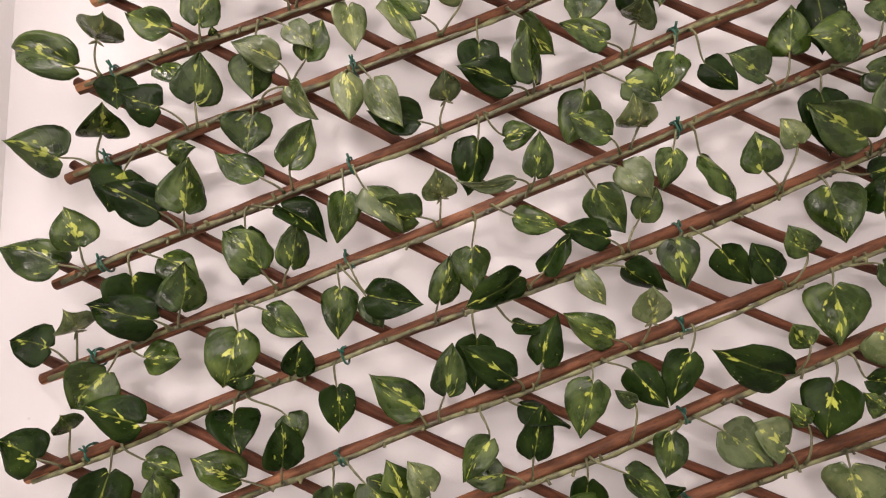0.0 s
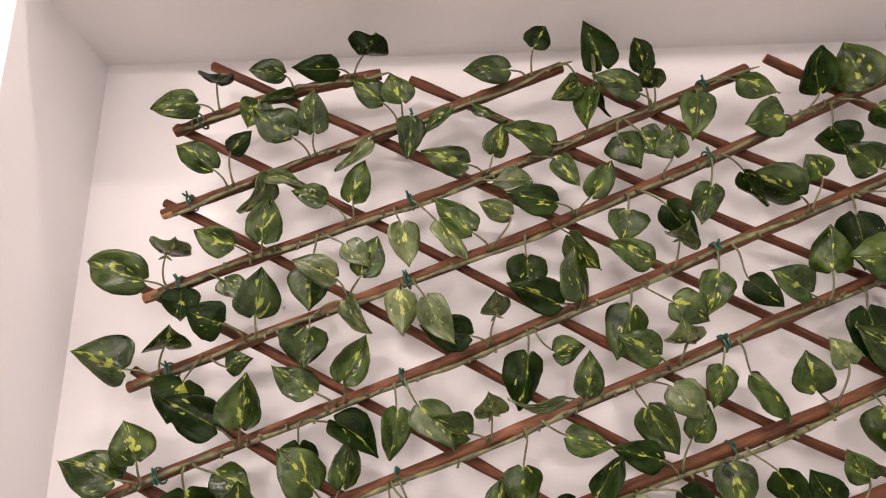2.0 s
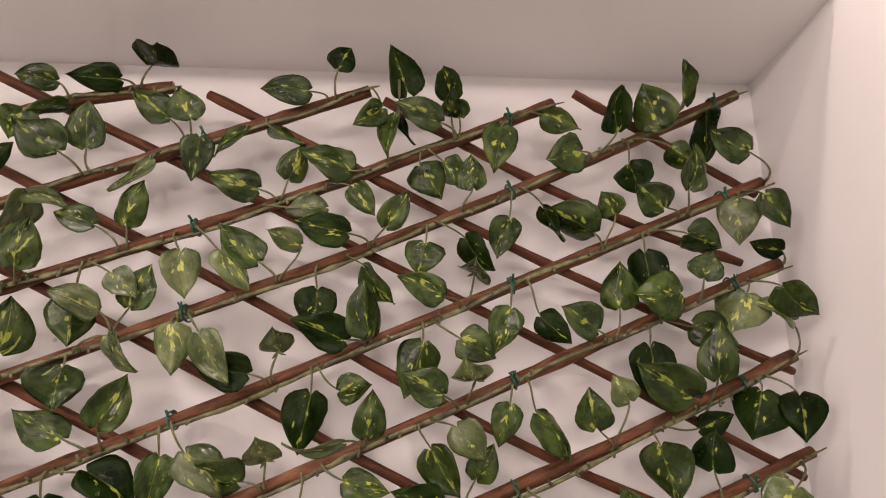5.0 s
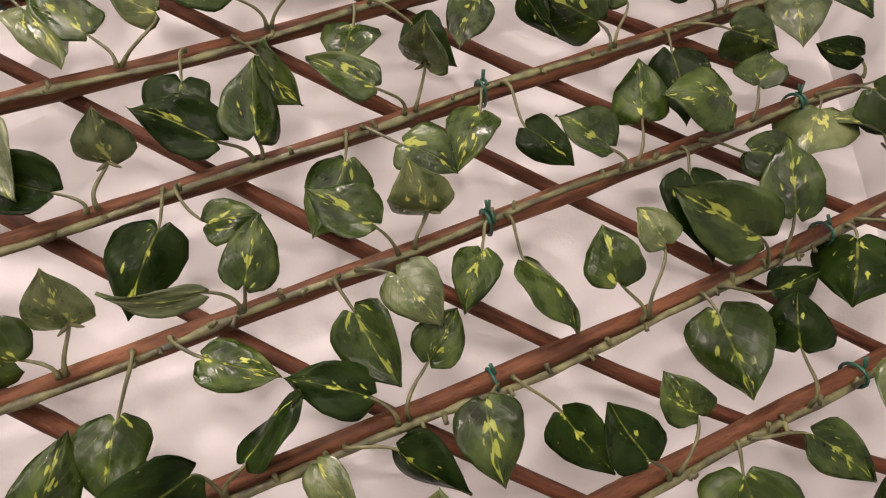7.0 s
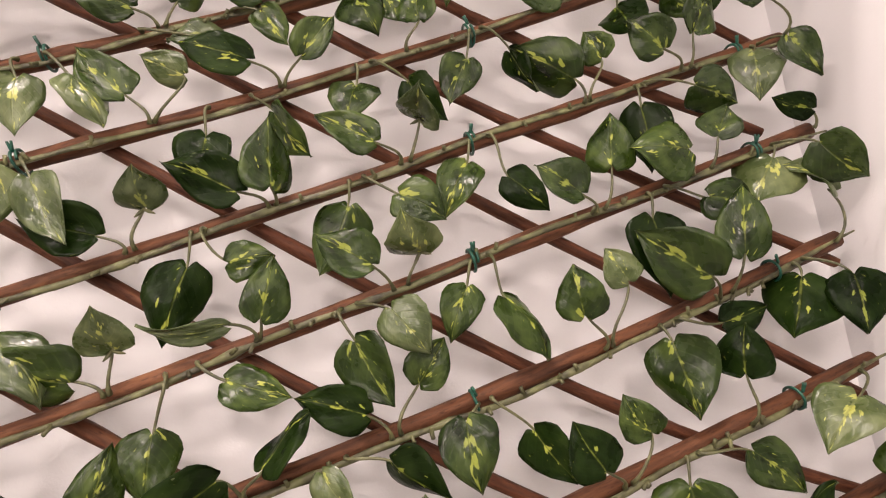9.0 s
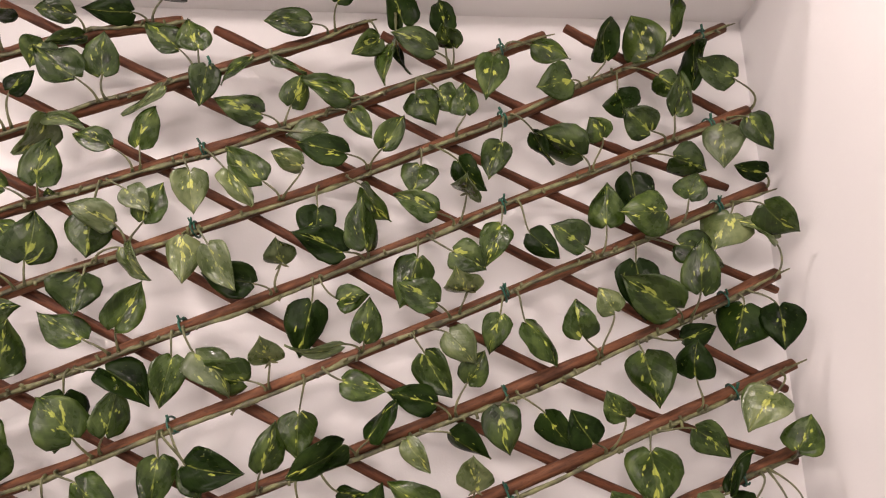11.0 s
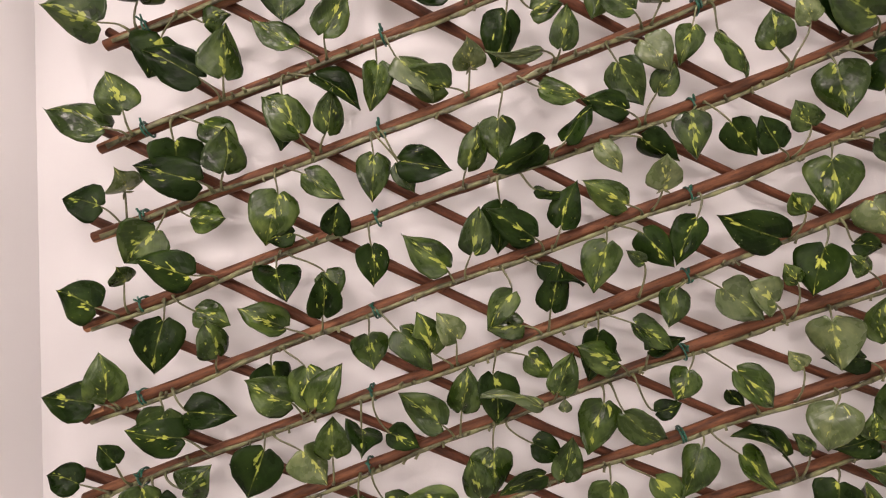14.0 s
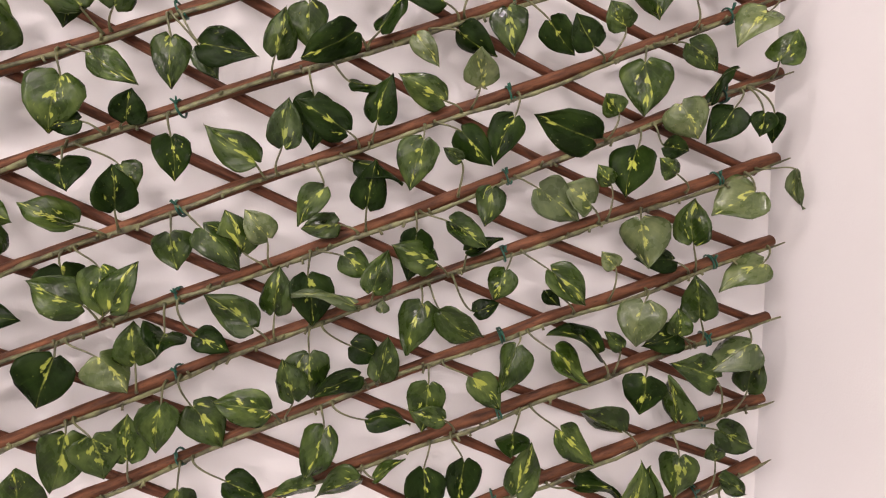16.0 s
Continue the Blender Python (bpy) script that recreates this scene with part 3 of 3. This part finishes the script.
leaves(vine, 0.020, [
    (-397, -416, 1430, -458, 1436, 47, 'k'), (-393, -390, 1449, -406, 1466, 42, 'p'), (-348, -358, 1403, -392, 1365, 57, 'g'),
    (-336, -315, 1419, -278, 1419, 40, 'g'), (-224, -219, 1446, -233, 1388, 57, 'g'), (-214, -186, 1470, -143, 1443, 35, 'g'),
    (-116, -111, 1492, -112, 1440, 40, 'g'), (-113, -82, 1484, -64, 1452, 29, 'g'), (-106, -79, 1487, -21, 1478, 45, 'k'),
    (-4, -3, 1595, -12, 1620, 39, 'p'), (52, 78, 1573, 123, 1562, 35, 'g'), (153, 165, 1602, 195, 1556, 45, 'g'),
    (204, 214, 1675, 205, 1700, 47, 'p'), (269, 281, 1638, 313, 1591, 31, 'g'),
])
leaves(vine, 0.020, [
    (364, 349, 1732, 310, 1757, 43, 'g'), (373, 378, 1759, 381, 1811, 44, 'g'), (477, 482, 1794, 496, 1826, 42, 'g'),
    (542, 534, 1776, 510, 1730, 63, 'p'), (590, 583, 1830, 543, 1839, 28, 'k'),
])
leaves(vine, 0.029, [
    (-293, -308, 1460, -378, 1475, 50, 'k'), (-285, -276, 1473, -275, 1522, 51, 'g'), (-180, -194, 1516, -235, 1556, 51, 'g'),
    (-172, -162, 1519, -156, 1568, 39, 'g'), (92, 71, 1611, 12, 1609, 13, 'p'), (94, 97, 1618, 102, 1665, 36, 'g'),
    (165, 191, 1626, 221, 1593, 41, 'p'), (193, 174, 1660, 130, 1682, 41, 'g'), (459, 445, 1773, 391, 1772, 59, 'g'),
])
leaves(vine, 0.045, [
    (542, 563, 1781, 603, 1751, 49, 'g'),
])
vine = garland((-0.447, 1.288), (0.597, 1.707), 0.010, 0.72)
leaves(vine, 0.012, [
    (-392, -393, 1344, -407, 1358, 31, 'g'), (-341, -314, 1310, -275, 1295, 37, 'g'), (-209, -165, 1358, -150, 1329, 36, 'g'),
    (33, 36, 1441, 34, 1382, 45, 'k'), (53, 77, 1459, 112, 1456, 22, 'k'), (201, 214, 1574, 233, 1609, 35, 'g'),
    (269, 300, 1539, 331, 1503, 38, 'k'), (425, 466, 1625, 507, 1640, 32, 'k'),
])
leaves(vine, 0.020, [
    (-404, -425, 1315, -467, 1334, 52, 'k'), (-351, -348, 1299, -358, 1239, 55, 'k'), (-223, -221, 1362, -215, 1321, 57, 'k'),
    (-182, -202, 1403, -233, 1395, 28, 'k'), (-164, -156, 1405, -149, 1439, 37, 'k'), (-116, -112, 1389, -109, 1343, 41, 'k'),
    (-8, -4, 1483, 6, 1533, 35, 'g'), (94, 107, 1516, 134, 1555, 27, 'k'), (150, 147, 1511, 173, 1479, 27, 'p'),
    (162, 195, 1518, 238, 1495, 29, 'k'), (194, 174, 1551, 123, 1562, 36, 'k'), (258, 247, 1546, 258, 1496, 45, 'g'),
    (362, 342, 1626, 335, 1668, 41, 'g'), (369, 381, 1655, 364, 1682, 35, 'p'),
])
leaves(vine, 0.020, [
    (411, 414, 1605, 429, 1547, 58, 'g'), (540, 539, 1664, 521, 1613, 64, 'k'), (586, 587, 1747, 539, 1769, 23, 'p'),
])
leaves(vine, 0.029, [
    (-291, -315, 1354, -374, 1371, 46, 'k'), (93, 78, 1507, 23, 1477, 33, 'k'), (467, 448, 1659, 388, 1695, 59, 'g'),
    (479, 484, 1681, 493, 1746, 44, 'g'),
])
leaves(vine, 0.045, [
    (550, 566, 1661, 567, 1612, 47, 'k'),
])
vine = garland((-0.449, 1.179), (0.605, 1.598), 0.003, 0.75)
leaves(vine, 0.012, [
    (-224, -225, 1248, -219, 1195, 54, 'k'), (66, 86, 1371, 137, 1350, 27, 'k'),
])
leaves(vine, 0.020, [
    (-407, -432, 1205, -487, 1210, 50, 'k'), (-403, -414, 1209, -423, 1263, 49, 'g'), (-354, -345, 1197, -361, 1151, 50, 'g'),
    (-342, -319, 1196, -263, 1192, 45, 'k'), (-212, -184, 1248, -181, 1198, 42, 'g'), (-183, -212, 1296, -264, 1316, 43, 'g'),
    (-117, -114, 1286, -107, 1247, 45, 'g'), (-15, -27, 1369, -79, 1404, 43, 'g'), (-2, 4, 1387, 10, 1438, 39, 'g'),
    (100, 105, 1419, 122, 1470, 37, 'k'), (159, 157, 1397, 143, 1341, 47, 'g'), (170, 201, 1410, 238, 1372, 39, 'k'),
    (201, 177, 1444, 127, 1470, 38, 'g'), (212, 220, 1463, 220, 1495, 42, 'p'),
])
leaves(vine, 0.020, [
    (266, 260, 1427, 239, 1374, 41, 'k'), (375, 388, 1538, 368, 1566, 35, 'g'), (420, 416, 1499, 419, 1438, 60, 'g'),
    (429, 470, 1524, 506, 1495, 39, 'g'), (478, 473, 1583, 480, 1624, 48, 'k'),
])
leaves(vine, 0.029, [
    (-290, -283, 1265, -297, 1304, 42, 'g'), (-169, -164, 1313, -166, 1359, 47, 'k'), (-103, -77, 1293, -40, 1249, 44, 'g'),
    (38, 48, 1340, 22, 1298, 32, 'g'), (86, 70, 1405, 17, 1435, 42, 'k'), (368, 347, 1512, 325, 1546, 43, 'k'),
    (583, 558, 1564, 523, 1524, 50, 'p'),
])
vine = garland((-0.45, 1.083), (0.604, 1.503), 0.004, 0.6)
leaves(vine, 0.012, [
    (-17, -41, 1268, -59, 1314, 49, 'g'), (33, 31, 1241, 36, 1184, 51, 'k'), (86, 62, 1302, 23, 1295, 35, 'g'),
    (152, 153, 1293, 143, 1236, 40, 'k'),
])
leaves(vine, 0.020, [
    (-414, -443, 1112, -479, 1122, 38, 'k'), (-390, -401, 1136, -421, 1157, 29, 'k'), (-371, -372, 1105, -379, 1057, 46, 'g'),
    (-365, -353, 1090, -329, 1083, 27, 'k'), (-349, -324, 1106, -292, 1135, 46, 'g'), (-233, -232, 1151, -251, 1097, 60, 'k'),
    (-224, -186, 1152, -158, 1113, 47, 'p'), (-123, -120, 1178, -126, 1147, 48, 'k'), (-108, -87, 1174, -52, 1157, 32, 'k'),
    (-10, -13, 1285, -37, 1315, 37, 'p'), (41, 72, 1266, 102, 1241, 37, 'g'), (95, 96, 1323, 105, 1375, 43, 'k'),
    (200, 200, 1378, 179, 1391, 18, 'g'), (266, 296, 1348, 345, 1312, 53, 'p'),
])
leaves(vine, 0.020, [
    (376, 355, 1408, 283, 1433, 54, 'k'), (417, 411, 1398, 399, 1341, 57, 'k'), (434, 445, 1403, 476, 1399, 28, 'k'),
    (481, 503, 1460, 533, 1504, 16, 'k'), (545, 530, 1451, 499, 1409, 46, 'k'), (555, 583, 1447, 584, 1413, 24, 'k'),
])
leaves(vine, 0.029, [
    (-296, -325, 1168, -390, 1176, 49, 'k'), (-189, -201, 1211, -253, 1236, 47, 'g'), (-187, -171, 1207, -142, 1258, 40, 'g'),
    (156, 190, 1308, 234, 1279, 37, 'g'), (252, 236, 1346, 229, 1303, 37, 'g'), (376, 383, 1440, 366, 1460, 30, 'g'),
    (465, 460, 1452, 485, 1413, 56, 'p'),
])
leaves(vine, 0.045, [
    (554, 553, 1444, 549, 1417, 30, 'k'), (585, 569, 1507, 589, 1544, 41, 'g'),
])
vine = garland((-0.454, 0.976), (0.609, 1.398), -0.016, 0.36)
leaves(vine, 0.012, [
    (-154, -155, 1143, -156, 1190, 45, 'g'), (35, 34, 1151, 36, 1100, 51, 'g'), (49, 82, 1160, 117, 1146, 36, 'k'),
    (210, 213, 1275, 254, 1291, 25, 'k'), (372, 361, 1333, 326, 1355, 50, 'p'),
])
leaves(vine, 0.020, [
    (-228, -224, 1064, -241, 999, 55, 'g'), (-107, -92, 1093, -60, 1045, 49, 'g'), (-13, -29, 1186, -79, 1222, 43, 'g'),
    (-5, -5, 1202, 1, 1254, 41, 'g'), (116, 115, 1202, 115, 1217, 16, 'p'), (160, 160, 1210, 145, 1150, 47, 'g'),
    (196, 224, 1202, 253, 1213, 25, 'k'), (267, 258, 1251, 244, 1215, 38, 'g'), (383, 380, 1358, 363, 1379, 25, 'g'),
    (482, 461, 1373, 440, 1390, 29, 'g'), (559, 568, 1353, 512, 1322, 60, 'p'),
])
leaves(vine, 0.029, [
    (-219, -192, 1065, -181, 1019, 53, 'g'), (-122, -122, 1101, -127, 1048, 42, 'g'), (89, 81, 1214, 15, 1222, 18, 'p'),
    (100, 104, 1229, 120, 1275, 37, 'g'), (169, 182, 1203, 232, 1174, 37, 'g'), (192, 172, 1263, 124, 1281, 39, 'g'),
    (278, 311, 1253, 355, 1212, 41, 'g'), (426, 417, 1314, 431, 1257, 60, 'p'),
])
leaves(vine, 0.045, [
    (573, 600, 1378, 614, 1334, 15, 'p'),
])
vine = garland((-0.36, 0.925), (0.612, 1.293), -0.012, 0.45)
leaves(vine, 0.012, [
    (347, 311, 1226, 330, 1207, 14, 'k'), (494, 471, 1267, 419, 1267, 35, 'k'),
])
leaves(vine, 0.020, [
    (-278, -274, 984, -274, 1031, 48, 'g'), (-163, -161, 1037, -160, 1088, 45, 'g'), (-109, -108, 999, -110, 960, 37, 'g'),
    (-95, -56, 1005, -15, 985, 37, 'k'), (47, 51, 1063, 30, 1003, 44, 'g'), (61, 103, 1076, 151, 1067, 29, 'k'),
    (172, 171, 1115, 164, 1058, 47, 'g'), (189, 224, 1123, 258, 1083, 37, 'g'), (391, 394, 1259, 376, 1276, 26, 'p'),
    (503, 492, 1291, 491, 1344, 47, 'g'), (598, 584, 1265, 529, 1230, 46, 'p'),
])
leaves(vine, 0.029, [
    (1, -12, 1091, -71, 1102, 43, 'g'), (8, 18, 1105, 5, 1151, 38, 'g'), (101, 89, 1130, 40, 1108, 29, 'k'),
    (112, 113, 1128, 122, 1177, 37, 'g'), (280, 272, 1161, 255, 1105, 39, 'g'), (291, 321, 1157, 363, 1116, 37, 'g'),
    (438, 428, 1215, 421, 1161, 57, 'p'),
])
vine = garland((-0.15, 0.922), (0.615, 1.194), -0.008, 0.4)
leaves(vine, 0.012, [
    (285, 277, 1049, 280, 1017, 44, 'k'), (504, 483, 1174, 437, 1159, 41, 'k'),
])
leaves(vine, 0.020, [
    (58, 38, 1000, -6, 989, 23, 'g'), (95, 91, 1002, 42, 983, 27, 'g'), (95, 111, 1005, 146, 1028, 18, 'g'),
    (175, 168, 1012, 163, 955, 52, 'k'), (201, 217, 1019, 210, 961, 45, 'k'), (393, 378, 1152, 315, 1179, 39, 'k'),
    (403, 408, 1159, 386, 1179, 23, 'g'), (445, 441, 1120, 434, 1075, 52, 'k'), (510, 478, 1177, 476, 1209, 31, 'g'),
    (512, 508, 1196, 498, 1249, 44, 'g'),
])
leaves(vine, 0.029, [
    (204, 188, 1076, 150, 1087, 26, 'g'), (298, 333, 1059, 375, 1015, 41, 'g'), (581, 572, 1165, 521, 1131, 58, 'p'),
])
vine = garland((0.13, 0.912), (0.617, 1.086), -0.006, 0.4)
leaves(vine, 0.020, [
    (323, 361, 984, 418, 965, 29, 'k'), (441, 414, 1053, 358, 1079, 36, 'g'), (488, 493, 1016, 489, 962, 49, 'g'),
    (503, 548, 1049, 600, 1023, 44, 'g'), (559, 578, 1105, 590, 1155, 42, 'g'),
])
leaves(vine, 0.029, [
    (260, 279, 985, 296, 1047, 42, 'g'), (530, 481, 1071, 465, 1128, 37, 'g'), (542, 529, 1122, 471, 1141, 52, 'g'),
])
vine = garland((0.37, 0.895), (0.619, 0.998))
leaves(vine, 0.020, [
    (435, 428, 951, 443, 1015, 41, 'g'), (469, 461, 949, 453, 1008, 36, 'g'), (535, 544, 1012, 537, 1033, 26, 'g'),
    (563, 556, 983, 593, 962, 30, 'g'),
])

# ---- ceiling downlight rims and housings for the added fill lamps ----
for lx, ly, watts in LAMPS:
    bm = bmesh.new()
    for r0, r1, z0, z1 in ((0.088, 0.085, 0.0, -0.006), (0.085, 0.07, -0.006, -0.004), (0.07, 0.064, -0.004, 0.0)):
        rings = [[bm.verts.new((r * math.cos(k * math.pi / 16), r * math.sin(k * math.pi / 16), z)) for k in range(32)] for r, z in ((r0, z0), (r1, z1))]
        for k in range(32):
            bm.faces.new((rings[0][k], rings[0][(k + 1) % 32], rings[1][(k + 1) % 32], rings[1][k]))
    thing = tagged(part("ceiling_downlight", bm, LAMP_RIM), "round white recessed ceiling downlight, unseen, switched on", "ceiling light", "ceiling downlights")
    thing.matrix_world = pose(lx, ly, ROOM_TOP)

# made-up housings for the two unseen fill lamps
for eye, target in FILLS:
    lamp = new("fill_housing")
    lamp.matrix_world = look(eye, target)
    tagged(lamp, "long white housing added round an unseen fill lamp", "wall lamp", "linear wall lamps")
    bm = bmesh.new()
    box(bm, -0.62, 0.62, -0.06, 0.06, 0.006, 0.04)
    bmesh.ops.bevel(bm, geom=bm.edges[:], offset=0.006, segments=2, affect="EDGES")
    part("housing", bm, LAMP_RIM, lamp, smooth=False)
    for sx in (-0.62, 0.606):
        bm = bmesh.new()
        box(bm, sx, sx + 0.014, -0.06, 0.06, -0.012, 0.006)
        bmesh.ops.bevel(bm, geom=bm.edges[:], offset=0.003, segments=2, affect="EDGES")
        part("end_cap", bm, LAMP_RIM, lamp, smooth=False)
